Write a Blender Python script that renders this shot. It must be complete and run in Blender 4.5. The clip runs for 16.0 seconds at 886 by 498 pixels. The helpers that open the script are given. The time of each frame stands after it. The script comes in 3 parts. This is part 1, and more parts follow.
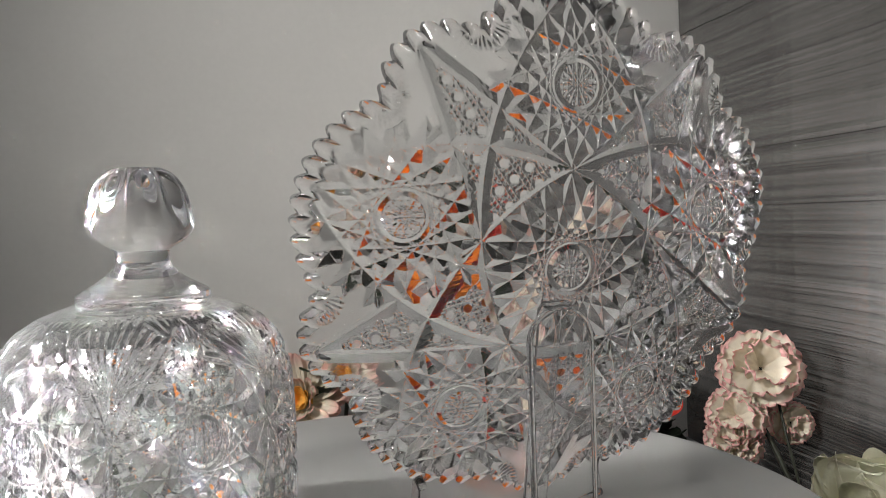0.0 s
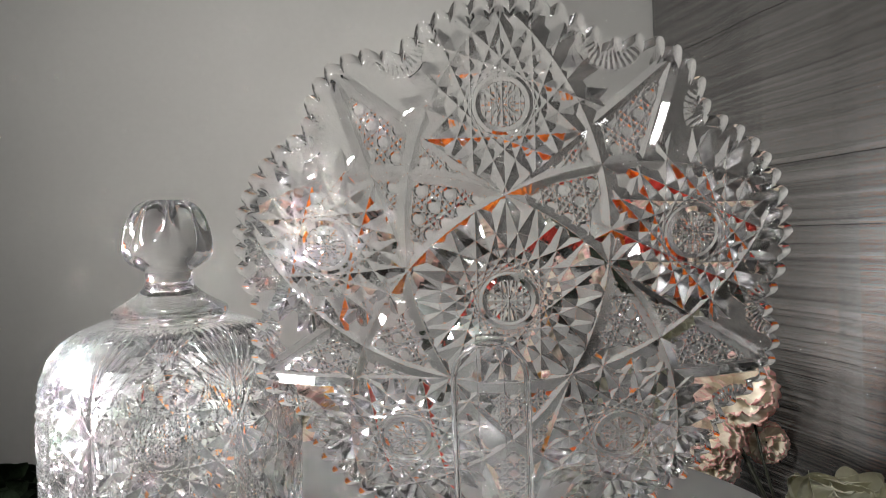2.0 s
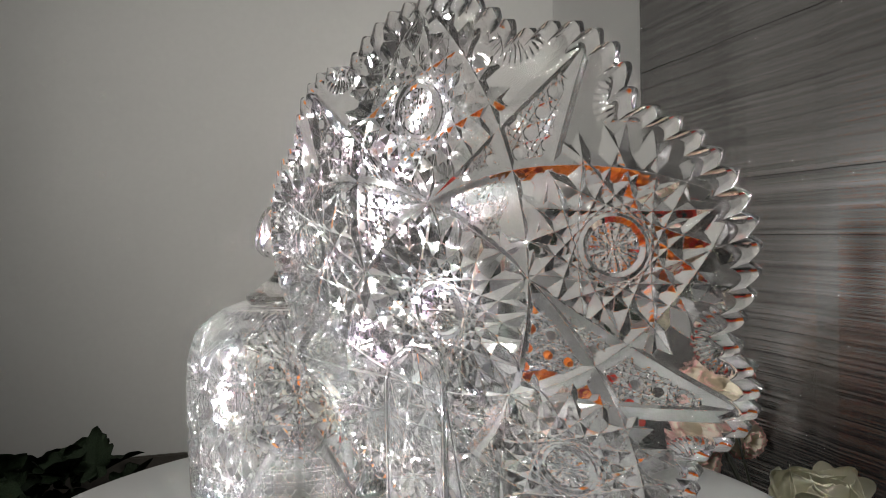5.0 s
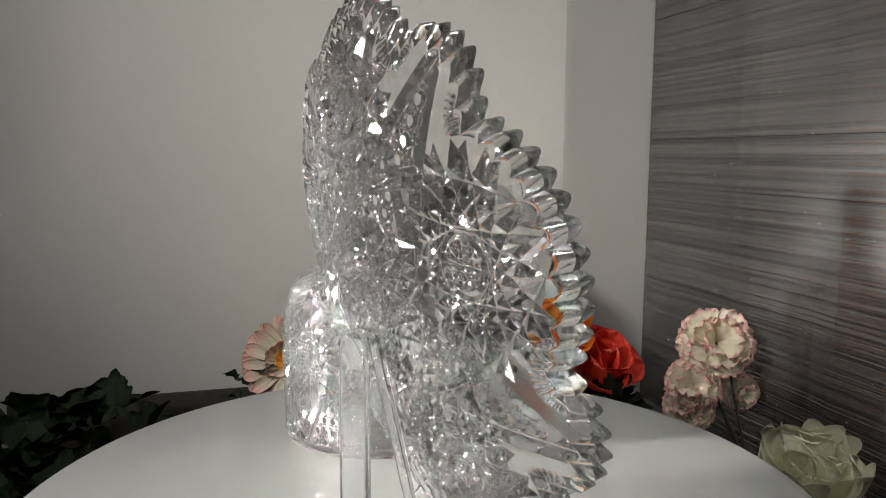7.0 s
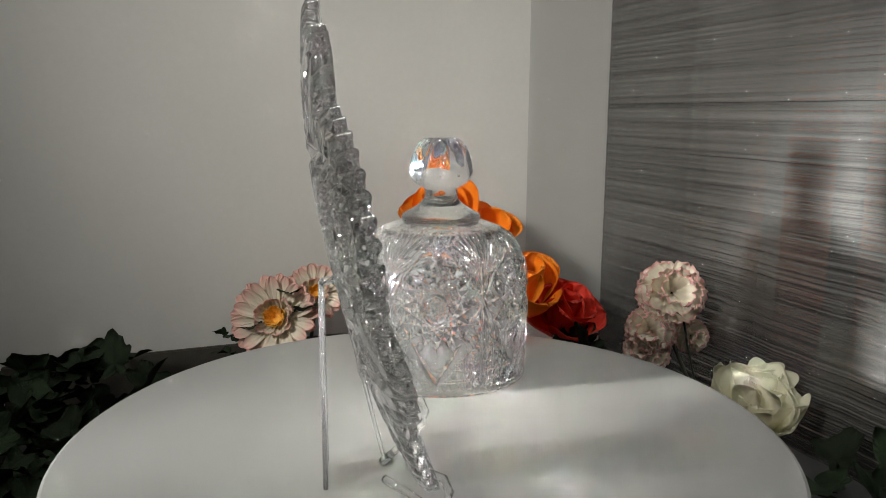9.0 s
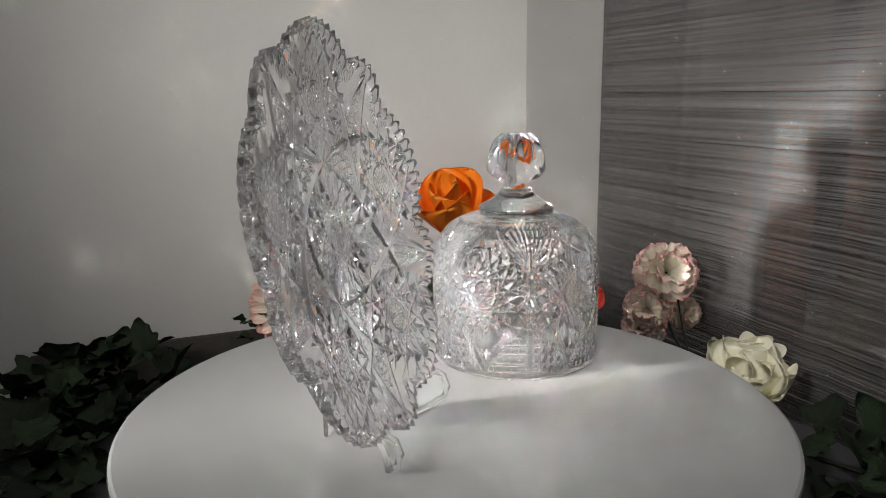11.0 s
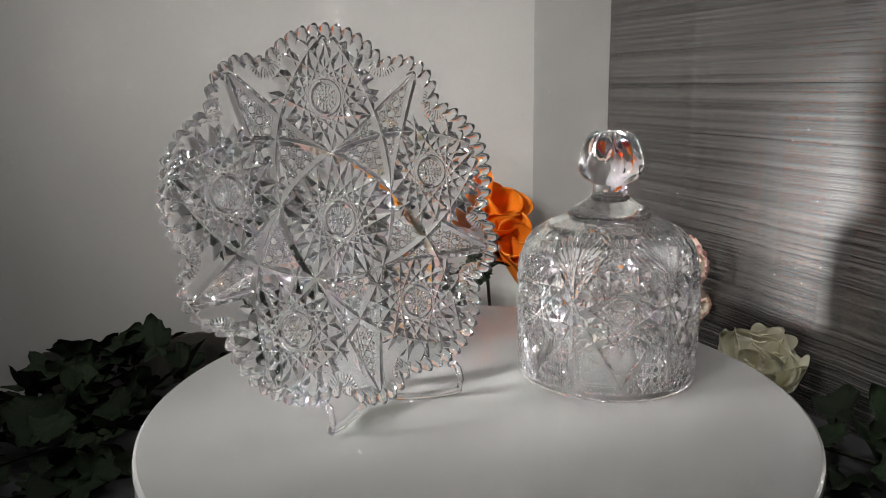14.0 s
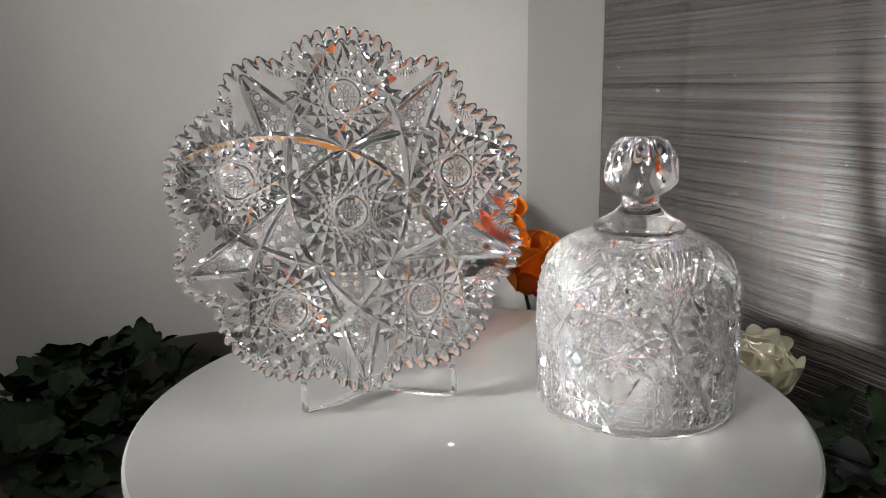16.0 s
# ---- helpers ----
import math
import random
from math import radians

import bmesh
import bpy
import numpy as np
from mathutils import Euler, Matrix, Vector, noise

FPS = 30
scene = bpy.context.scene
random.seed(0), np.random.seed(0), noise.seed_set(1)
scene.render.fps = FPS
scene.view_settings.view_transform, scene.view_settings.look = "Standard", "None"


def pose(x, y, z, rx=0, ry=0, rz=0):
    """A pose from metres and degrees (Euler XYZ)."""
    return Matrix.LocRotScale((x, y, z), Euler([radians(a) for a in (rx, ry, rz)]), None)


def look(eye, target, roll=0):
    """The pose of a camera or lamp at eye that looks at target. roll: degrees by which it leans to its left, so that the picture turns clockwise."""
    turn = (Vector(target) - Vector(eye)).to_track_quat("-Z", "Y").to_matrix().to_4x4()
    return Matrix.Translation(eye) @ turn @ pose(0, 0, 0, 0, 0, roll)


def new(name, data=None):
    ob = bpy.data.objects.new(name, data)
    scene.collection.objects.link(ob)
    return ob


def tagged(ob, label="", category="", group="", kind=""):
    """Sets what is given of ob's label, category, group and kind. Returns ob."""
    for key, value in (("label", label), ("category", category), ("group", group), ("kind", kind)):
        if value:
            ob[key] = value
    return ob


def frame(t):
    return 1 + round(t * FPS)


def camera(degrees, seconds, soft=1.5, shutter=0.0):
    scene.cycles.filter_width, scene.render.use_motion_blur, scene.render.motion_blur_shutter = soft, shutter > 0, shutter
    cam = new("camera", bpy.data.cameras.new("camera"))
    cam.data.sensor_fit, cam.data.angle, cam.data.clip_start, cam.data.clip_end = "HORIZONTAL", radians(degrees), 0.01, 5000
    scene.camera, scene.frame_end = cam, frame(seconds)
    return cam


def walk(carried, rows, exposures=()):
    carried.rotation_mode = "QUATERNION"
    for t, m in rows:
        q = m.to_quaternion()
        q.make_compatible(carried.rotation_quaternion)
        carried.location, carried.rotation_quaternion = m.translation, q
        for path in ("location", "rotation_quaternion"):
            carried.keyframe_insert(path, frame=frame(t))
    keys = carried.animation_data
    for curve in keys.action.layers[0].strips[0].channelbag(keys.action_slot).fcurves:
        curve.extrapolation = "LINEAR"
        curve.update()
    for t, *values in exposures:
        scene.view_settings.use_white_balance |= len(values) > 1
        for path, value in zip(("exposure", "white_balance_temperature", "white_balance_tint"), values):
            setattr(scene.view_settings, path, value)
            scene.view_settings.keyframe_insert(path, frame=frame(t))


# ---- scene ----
# ---- camera ----
cam = camera(61.55, 16.0, soft=0.7)
PATH = [
    (0, pose(0.1312, -0.4786, 0.2069, 87.55, 0, 11.12) @ pose(0, 0, 0, 0, 0, -2.05)),
    (0.5, pose(0.1401, -0.4810, 0.2087, 88.51, 0, 11.01) @ pose(0, 0, 0, 0, 0, -2.12)),
    (1, pose(0.1413, -0.4837, 0.2062, 88.84, 0, 10.84) @ pose(0, 0, 0, 0, 0, -2.24)),
    (1.5, pose(0.1414, -0.4836, 0.2076, 88.78, 0, 10.54) @ pose(0, 0, 0, 0, 0, -2.31)),
    (2, pose(0.1356, -0.4892, 0.2100, 89.12, 0, 9.71) @ pose(0, 0, 0, 0, 0, -2.15)),
    (2.5, pose(0.1310, -0.4943, 0.2116, 89.10, 0, 8.89) @ pose(0, 0, 0, 0, 0, -1.84)),
    (3, pose(0.1251, -0.4997, 0.2140, 88.85, 0, 8.19) @ pose(0, 0, 0, 0, 0, -1.62)),
    (3.5, pose(0.1181, -0.5058, 0.2152, 88.73, 0, 7.58) @ pose(0, 0, 0, 0, 0, -1.63)),
    (4, pose(0.1077, -0.5128, 0.2119, 89.13, 0, 6.75) @ pose(0, 0, 0, 0, 0, -1.43)),
    (6.5, pose(0.0773, -0.5357, 0.2431, 85.24, 0, 6.84) @ pose(0, 0, 0, 0, 0, -0.10)),
    (7, pose(0.0763, -0.5381, 0.2575, 82.78, 0, 6.45) @ pose(0, 0, 0, 0, 0, 0.35)),
    (7.5, pose(0.0720, -0.5488, 0.2619, 81.51, 0, 6.55) @ pose(0, 0, 0, 0, 0, 0.10)),
    (8, pose(0.0606, -0.5645, 0.2679, 79.68, 0, 5.42) @ pose(0, 0, 0, 0, 0, 0.26)),
    (8.5, pose(0.0527, -0.5849, 0.2656, 79.03, 0, 3.46) @ pose(0, 0, 0, 0, 0, 0.08)),
    (9, pose(0.0359, -0.6074, 0.2704, 79.55, 0, 2.16) @ pose(0, 0, 0, 0, 0, 0.18)),
    (11.5, pose(-0.0054, -0.6644, 0.2891, 77.67, 0, 0.62) @ pose(0, 0, 0, 0, 0, -0.75)),
    (12, pose(-0.0115, -0.6642, 0.2921, 77.23, 0, 0.47) @ pose(0, 0, 0, 0, 0, -0.80)),
    (12.5, pose(-0.0117, -0.6652, 0.2941, 77.08, 0, 0.57) @ pose(0, 0, 0, 0, 0, -0.82)),
    (13, pose(-0.0140, -0.6630, 0.2908, 77.14, 0, 0.62) @ pose(0, 0, 0, 0, 0, -0.97)),
    (13.5, pose(-0.0174, -0.6637, 0.2921, 77.17, 0, 0.71) @ pose(0, 0, 0, 0, 0, -0.92)),
    (14, pose(-0.0182, -0.6618, 0.2931, 77.37, 0, 0.65) @ pose(0, 0, 0, 0, 0, -0.99)),
    (14.5, pose(-0.0200, -0.6554, 0.2927, 77.39, 0, 0.32) @ pose(0, 0, 0, 0, 0, -1.15)),
    (15, pose(-0.0172, -0.6581, 0.2955, 77.38, 0, 0.26) @ pose(0, 0, 0, 0, 0, -0.99)),
    (15.5, pose(-0.0184, -0.6578, 0.2953, 77.40, 0, 0.14) @ pose(0, 0, 0, 0, 0, -0.93)),
    (16, pose(-0.0198, -0.6521, 0.2943, 77.31, 0, 0.07) @ pose(0, 0, 0, 0, 0, -1.02)),
]
walk(cam, PATH, [(0, 0.20, 6480, 9), (1.5, 0.15, 6480, 9), (3.0, 0.06, 6480, 9), (4.2, -0.10, 6480, 9), (6.5, 0.04, 6680, 6), (9.0, 0.10, 6680, 6),
                 (11.3, 0.10, 6500, 10), (16, 0.16, 6500, 10)])

# ---- light ----
world = bpy.data.worlds.new("world")
scene.world = world
world.use_nodes = True
wn = world.node_tree.nodes
wn["Background"].inputs[0].default_value = (0.62, 0.66, 0.72, 1)
wn["Background"].inputs[1].default_value = 0.35


def area_lamp(name, eye, target, sx, sy, watts, colour, spread=180.0):
    data = bpy.data.lights.new(name, "AREA")
    data.shape, data.size, data.size_y = "RECTANGLE", sx, sy
    data.energy, data.color, data.spread = watts, colour, radians(spread)
    ob = new(name, data)
    ob.matrix_world = look(eye, target)
    return ob


# a low panel lamp far to the side, a small one beside the camera, and four unseen fill lamps added overhead
area_lamp("side_lamp_light", (-1.40, -0.42, 0.25), (0.0, 0.02, 0.14), 0.18, 0.15, 2.5, (1.0, 0.985, 0.985), 16.0)
area_lamp("front_lamp_light", (-0.85, -1.0, 0.95), (0.22, 0.60, 0.20), 0.26, 0.22, 2.4, (1.0, 0.965, 0.925), 50)
for cx, cy, watts in ((-0.45, -0.85, 1.0), (0.55, -0.95, 1.95), (-0.35, -0.05, 1.5), (0.50, -0.15, 3.0)):
    area_lamp("overhead_fill", (cx, cy, 1.86), (cx, cy + 0.1, 0), 0.17, 0.17, watts, (1.0, 0.985, 0.975), 150)
scene.cycles.max_bounces, scene.cycles.transmission_bounces = 24, 24
scene.cycles.sample_clamp_indirect, scene.cycles.blur_glossy = 0.0, 0.0
scene.cycles.caustics_refractive = scene.cycles.caustics_reflective = True
scene.view_settings.exposure = 0.15

# ---- materials ----


def rgb(c):
    return (*c, 1)


def material(name, colour, rough=0.5, metal=0.0, vary=0.1, scale=20.0, fine=300.0, bump=0.1, per=0.0, **extra):
    """Principled surface with colour variation at two scales and a fine relief."""
    m = bpy.data.materials.new(name)
    m.use_nodes = True
    nt = m.node_tree
    b = nt.nodes["Principled BSDF"]
    b.inputs["Roughness"].default_value = rough
    b.inputs["Metallic"].default_value = metal
    for key, value in extra.items():
        b.inputs[key.replace("_", " ")].default_value = value
    tc = nt.nodes.new("ShaderNodeTexCoord")
    n1 = nt.nodes.new("ShaderNodeTexNoise")
    n1.inputs["Scale"].default_value, n1.inputs["Detail"].default_value = scale, 4
    n2 = nt.nodes.new("ShaderNodeTexNoise")
    n2.inputs["Scale"].default_value, n2.inputs["Detail"].default_value = fine, 3
    nt.links.new(tc.outputs["Object"], n1.inputs["Vector"])
    nt.links.new(tc.outputs["Object"], n2.inputs["Vector"])
    add = nt.nodes.new("ShaderNodeMath")
    add.operation = "MULTIPLY_ADD"
    add.inputs[1].default_value = 0.35
    nt.links.new(n2.outputs["Fac"], add.inputs[0])
    nt.links.new(n1.outputs["Fac"], add.inputs[2])
    ramp = nt.nodes.new("ShaderNodeMapRange")
    ramp.inputs["From Min"].default_value, ramp.inputs["From Max"].default_value = 0.35, 1.0
    ramp.inputs["To Min"].default_value, ramp.inputs["To Max"].default_value = 1 - vary, 1 + vary
    nt.links.new(add.outputs[0], ramp.inputs["Value"])
    mix = nt.nodes.new("ShaderNodeVectorMath")
    mix.operation = "SCALE"
    mix.inputs[0].default_value = colour
    nt.links.new(ramp.outputs["Result"], mix.inputs["Scale"])
    out = mix.outputs[0]
    if per:
        info = nt.nodes.new("ShaderNodeObjectInfo")
        r2 = nt.nodes.new("ShaderNodeMapRange")
        r2.inputs["To Min"].default_value, r2.inputs["To Max"].default_value = 1 - per, 1 + per
        nt.links.new(info.outputs["Random"], r2.inputs["Value"])
        mix2 = nt.nodes.new("ShaderNodeVectorMath")
        mix2.operation = "SCALE"
        nt.links.new(out, mix2.inputs[0])
        nt.links.new(r2.outputs["Result"], mix2.inputs["Scale"])
        out = mix2.outputs[0]
    nt.links.new(out, b.inputs["Base Color"])
    if bump:
        bp = nt.nodes.new("ShaderNodeBump")
        bp.inputs["Strength"].default_value, bp.inputs["Distance"].default_value = bump, 0.001
        nt.links.new(n2.outputs["Fac"], bp.inputs["Height"])
        nt.links.new(bp.outputs[0], b.inputs["Normal"])
    return m


def glass(name, ior=1.54, tint=(1.0, 1.0, 1.0), rough=0.0, whiten=0.0):
    m = bpy.data.materials.new(name)
    m.use_nodes = True
    b = m.node_tree.nodes["Principled BSDF"]
    b.inputs["Base Color"].default_value = rgb(tint)
    b.inputs["Roughness"].default_value = rough
    b.inputs["IOR"].default_value = ior
    b.inputs["Transmission Weight"].default_value = 1.0
    if whiten:
        # a little white scatter mixed in by noise, put in to brighten dull glass
        nt = m.node_tree
        tc = nt.nodes.new("ShaderNodeTexCoord")
        n1 = nt.nodes.new("ShaderNodeTexNoise")
        n1.inputs["Scale"].default_value, n1.inputs["Detail"].default_value = 90, 4
        nt.links.new(tc.outputs["Object"], n1.inputs["Vector"])
        ramp = nt.nodes.new("ShaderNodeMapRange")
        ramp.inputs["To Min"].default_value, ramp.inputs["To Max"].default_value = whiten * 0.3, whiten * 1.7
        nt.links.new(n1.outputs["Fac"], ramp.inputs["Value"])
        haze = nt.nodes.new("ShaderNodeBsdfTranslucent")
        haze.inputs["Color"].default_value = (0.95, 0.95, 0.95, 1)
        plain = nt.nodes.new("ShaderNodeBsdfDiffuse")
        plain.inputs["Color"].default_value = (0.95, 0.95, 0.95, 1)
        both = nt.nodes.new("ShaderNodeMixShader")
        nt.links.new(haze.outputs[0], both.inputs[1])
        nt.links.new(plain.outputs[0], both.inputs[2])
        mix = nt.nodes.new("ShaderNodeMixShader")
        nt.links.new(ramp.outputs["Result"], mix.inputs[0])
        nt.links.new(b.outputs[0], mix.inputs[1])
        nt.links.new(both.outputs[0], mix.inputs[2])
        nt.links.new(mix.outputs[0], nt.nodes["Material Output"].inputs["Surface"])
    return m


M_CRYSTAL = glass("lead_crystal", 1.56, whiten=0.010)
M_CUT = glass("finely_cut_crystal", 1.56, rough=0.0, whiten=0.028)
M_KNOB = glass("polished_crystal", 1.56, whiten=0.012)
M_ACRYLIC = glass("clear_acrylic", 1.49, whiten=0.03)
M_WALL = material("grey_wall_paint", (0.50, 0.497, 0.475), 0.75, vary=0.07, scale=2.2, fine=120, bump=0.06)
M_WHITE = material("white_gloss_plastic", (0.275, 0.273, 0.268), 0.04, vary=0.02, scale=6, fine=200, bump=0.01)
M_BOUNCE = material("pale_bounce_paint", (0.72, 0.705, 0.69), 0.8, vary=0.05, scale=3, bump=0.03)
M_CLOTH = material("dark_table_top", (0.048, 0.048, 0.050), 0.6, vary=0.3, scale=8, fine=400, bump=0.3)
M_CORK = material("dark_brown_board", (0.045, 0.04, 0.032), 0.9, vary=0.35, scale=30, fine=300, bump=0.4)
M_ORANGE = material("orange_silk", (0.95, 0.29, 0.012), 0.6, vary=0.2, scale=25, fine=350, bump=0.35, per=0.15)
M_RED = material("red_silk", (0.78, 0.06, 0.035), 0.55, vary=0.25, scale=25, fine=350, bump=0.35, per=0.2)
M_LEAF = material("dark_green_leaf", (0.013, 0.023, 0.010), 0.75, vary=0.5, scale=30, fine=250, bump=0.4, per=0.45, Specular_IOR_Level=0.2)
M_STEM = material("dark_stem", (0.02, 0.022, 0.012), 0.5, vary=0.3, scale=60)
M_YELLOW = material("yellow_flower_heart", (0.85, 0.45, 0.07), 0.8, vary=0.4, scale=200, fine=700, bump=0.8)


def thin_silk(m, share=0.3):
    """Lets part of the light through a petal."""
    nt = m.node_tree
    b = nt.nodes["Principled BSDF"]
    t = nt.nodes.new("ShaderNodeBsdfTranslucent")
    nt.links.new(b.inputs["Base Color"].links[0].from_socket, t.inputs["Color"])
    mix = nt.nodes.new("ShaderNodeMixShader")
    mix.inputs[0].default_value = share
    nt.links.new(b.outputs[0], mix.inputs[1])
    nt.links.new(t.outputs[0], mix.inputs[2])
    nt.links.new(mix.outputs[0], nt.nodes["Material Output"].inputs["Surface"])
    return m


def tipped(name, inner, tip, start, end):
    """Silk petal that runs from one colour at its foot to another at its tip, along its own length."""
    m = material(name, inner, 0.65, vary=0.12, scale=30, fine=350, bump=0.35)
    nt = m.node_tree
    b = nt.nodes["Principled BSDF"]
    was = b.inputs["Base Color"].links[0].from_socket
    at = nt.nodes.new("ShaderNodeAttribute")
    at.attribute_name = "along"
    ramp = nt.nodes.new("ShaderNodeMapRange")
    ramp.inputs["From Min"].default_value, ramp.inputs["From Max"].default_value = start, end
    nt.links.new(at.outputs["Fac"], ramp.inputs["Value"])
    mix = nt.nodes.new("ShaderNodeMix")
    mix.data_type = "RGBA"
    nt.links.new(ramp.outputs["Result"], mix.inputs["Factor"])
    nt.links.new(was, mix.inputs["A"])
    mix.inputs["B"].default_value = rgb(tip)
    nt.links.new(mix.outputs["Result"], b.inputs["Base Color"])
    return m


M_PINK = tipped("pink_edged_cream_silk", (0.90, 0.84, 0.72), (0.82, 0.38, 0.38), 0.78, 1.05)
M_DAISY = tipped("pale_daisy_silk", (0.82, 0.76, 0.64), (0.80, 0.45, 0.40), 0.62, 1.05)
M_CREAM = tipped("cream_white_silk", (0.90, 0.87, 0.58), (0.95, 0.93, 0.78), 0.05, 0.6)

for silk in (M_PINK, M_DAISY, M_CREAM, M_ORANGE, M_RED):
    thin_silk(silk)

# ---- building helpers ----


def raw_mesh(name, verts, quads, smooth=False):
    """A mesh from arrays of places and four-cornered faces."""
    me = bpy.data.meshes.new(name)
    verts = np.asarray(verts, dtype=np.float32)
    quads = np.asarray(quads, dtype=np.int32)
    me.vertices.add(len(verts))
    me.vertices.foreach_set("co", verts.ravel())
    me.loops.add(quads.size)
    me.loops.foreach_set("vertex_index", quads.ravel())
    me.polygons.add(len(quads))
    me.polygons.foreach_set("loop_start", np.arange(0, quads.size, quads.shape[1], dtype=np.int32))
    me.update(calc_edges=True)
    me.polygons.foreach_set("use_smooth", np.full(len(quads), smooth))
    me.validate()
    return me


def grid_quads(rows, cols, wrap=True, first=0, flip=False):
    i, j = np.meshgrid(np.arange(rows - 1), np.arange(cols if wrap else cols - 1), indexing="ij")
    k = (j + 1) % cols
    q = np.stack([i * cols + j, i * cols + k, (i + 1) * cols + k, (i + 1) * cols + j], -1).reshape(-1, 4) + first
    return q[:, ::-1] if flip else q


def mesh_part(name, me, mat, parent=None, label="", m=None):
    if not me.materials:
        me.materials.append(mat)
    ob = new(name, me)
    if parent is not None:
        ob.parent = parent
    if m is not None:
        ob.matrix_local = m
    if label:
        ob["label"] = label
    return ob


def part(name, bm, mat, parent=None, label="", m=None, smooth=False):
    me = bpy.data.meshes.new(name)
    bmesh.ops.recalc_face_normals(bm, faces=bm.faces)
    bm.to_mesh(me)
    bm.free()
    me.polygons.foreach_set("use_smooth", np.full(len(me.polygons), smooth))
    return mesh_part(name, me, mat, parent, label, m)


def box(sx, sy, sz, bevel=0.0, at=(0, 0, 0)):
    bm = bmesh.new()
    bmesh.ops.create_cube(bm, size=1)
    bmesh.ops.scale(bm, vec=(sx, sy, sz), verts=bm.verts)
    bmesh.ops.translate(bm, vec=at, verts=bm.verts)
    if bevel:
        bmesh.ops.bevel(bm, geom=bm.edges[:], offset=bevel, segments=2, affect="EDGES")
    return bm


def lathe(profile, n=96, flute=None):
    """Surface of revolution from (radius, height) pairs; closed where the radius is nought."""
    ang = np.linspace(0, 2 * np.pi, n, endpoint=False)
    rows = []
    for r, z in profile:
        f = np.ones(n) if flute is None else flute(ang, z)
        rows.append(np.stack([max(r, 1e-5) * f * np.cos(ang), max(r, 1e-5) * f * np.sin(ang), np.full(n, z)], -1))
    return raw_mesh("lathe", np.concatenate(rows), grid_quads(len(profile), n))


def rod(points, radius, sides=8):
    """A round rod along a line of places."""
    pts = [Vector(p) for p in points]
    verts = []
    for i, p in enumerate(pts):
        way = (pts[min(i + 1, len(pts) - 1)] - pts[max(i - 1, 0)]).normalized()
        a = way.cross(Vector((0.31, 0.17, 0.93))).normalized()
        b = way.cross(a)
        r = radius[i] if isinstance(radius, (list, tuple)) else radius
        if i in (0, len(pts) - 1):
            verts += [p] * sides
        verts += [p + r * (math.cos(2 * math.pi * k / sides) * a + math.sin(2 * math.pi * k / sides) * b) for k in range(sides)]
        if i == len(pts) - 1:
            verts = verts[:-2 * sides] + verts[-sides:] + verts[-2 * sides:-sides]
    return raw_mesh("rod", [tuple(v) for v in verts], grid_quads(len(verts) // sides, sides), True)


def spun(t, m):
    """Where a thing on the turntable stands at t: it turns clockwise, seen from above."""
    return pose(0, 0, 0, 0, 0, SPIN * t) @ m


SPIN = -12.268

# ---- the room ----
# the wall runs square to the film-covered side; both meet in the corner
CORNER = Vector((0.285, 0.76, 0))
SIDE = Vector((0.38, -0.925, 0)).normalized()
BACK = Vector((-SIDE.y, SIDE.x, 0)) * -1
TURN = math.degrees(math.atan2(-BACK.y, -BACK.x))
GROUND = -0.16


def slab(name, a, b, low, high, thick, mat, side=1.0):
    """An upright wall slab between two plan points, with its thickness off to one side."""
    a, b = Vector((*a, 0)), Vector((*b, 0))
    way = (b - a)
    n = Vector((-way.y, way.x, 0)).normalized() * thick * side
    bm = bmesh.new()
    lo = [bm.verts.new(p + Vector((0, 0, low))) for p in (a, b, b + n, a + n)]
    hi = [bm.verts.new(p + Vector((0, 0, high))) for p in (a, b, b + n, a + n)]
    bm.faces.new(lo)
    bm.faces.new(hi)
    for i in range(4):
        bm.faces.new((lo[i], lo[(i + 1) % 4], hi[(i + 1) % 4], hi[i]))
    return tagged(part(name, bm, mat), kind="structure")


def plan(s, d):
    """Plan point s metres from the corner along the side wall and d along the back wall."""
    p = CORNER + SIDE * s + BACK * d
    return p.x, p.y


ROOM_H = 1.9
slab("wall_back", plan(0, -0.1), plan(0, 2.3), GROUND, ROOM_H, 0.1, M_WALL, -1)
slab("wall_side", plan(0, 0), plan(3.0, 0), GROUND, ROOM_H, 0.1, M_WALL, 1)
# unseen far sides and top, added in pale paint to bounce fill light
slab("unseen_wall_left", plan(0, 2.3), plan(3.0, 2.3), GROUND, ROOM_H, 0.1, M_BOUNCE, -1)
slab("unseen_wall_front", plan(3.0, -0.1), plan(3.0, 2.4), GROUND, ROOM_H, 0.1, M_BOUNCE, 1)
bm = box(6, 6, 0.06, at=(0, 0, ROOM_H + 0.03))
tagged(part("unseen_ceiling", bm, M_BOUNCE), kind="structure")
bm = box(6, 6, 0.06, at=(0, 0, GROUND - 0.03))
tagged(part("ground", bm, M_CLOTH), "dark matt table top under the turntable and flowers", kind="structure")

# ---- turntable ----


def make_turntable():
    top = lathe([(0, 0), (0.20, 0), (0.290, 0), (0.2985, -0.0006), (0.3012, -0.002), (0.302, -0.005), (0.302, -0.030),
                 (0.3005, -0.0335), (0.295, -0.035), (0, -0.035)], 256)
    top.polygons.foreach_set("use_smooth", np.full(len(top.polygons), True))
    top.set_sharp_from_angle(angle=radians(8))
    thing = new("turntable")
    mesh_part("platter", top, M_WHITE, thing)
    base = lathe([(0, -0.035), (0.10, -0.035), (0.10, -0.085), (0.19, -0.10), (0.20, -0.105), (0.20, GROUND), (0, GROUND)], 96)
    mesh_part("base", base, M_WHITE, thing)
    return tagged(thing, "white glossy round rotating display turntable", "turntable")


turntable = make_turntable()

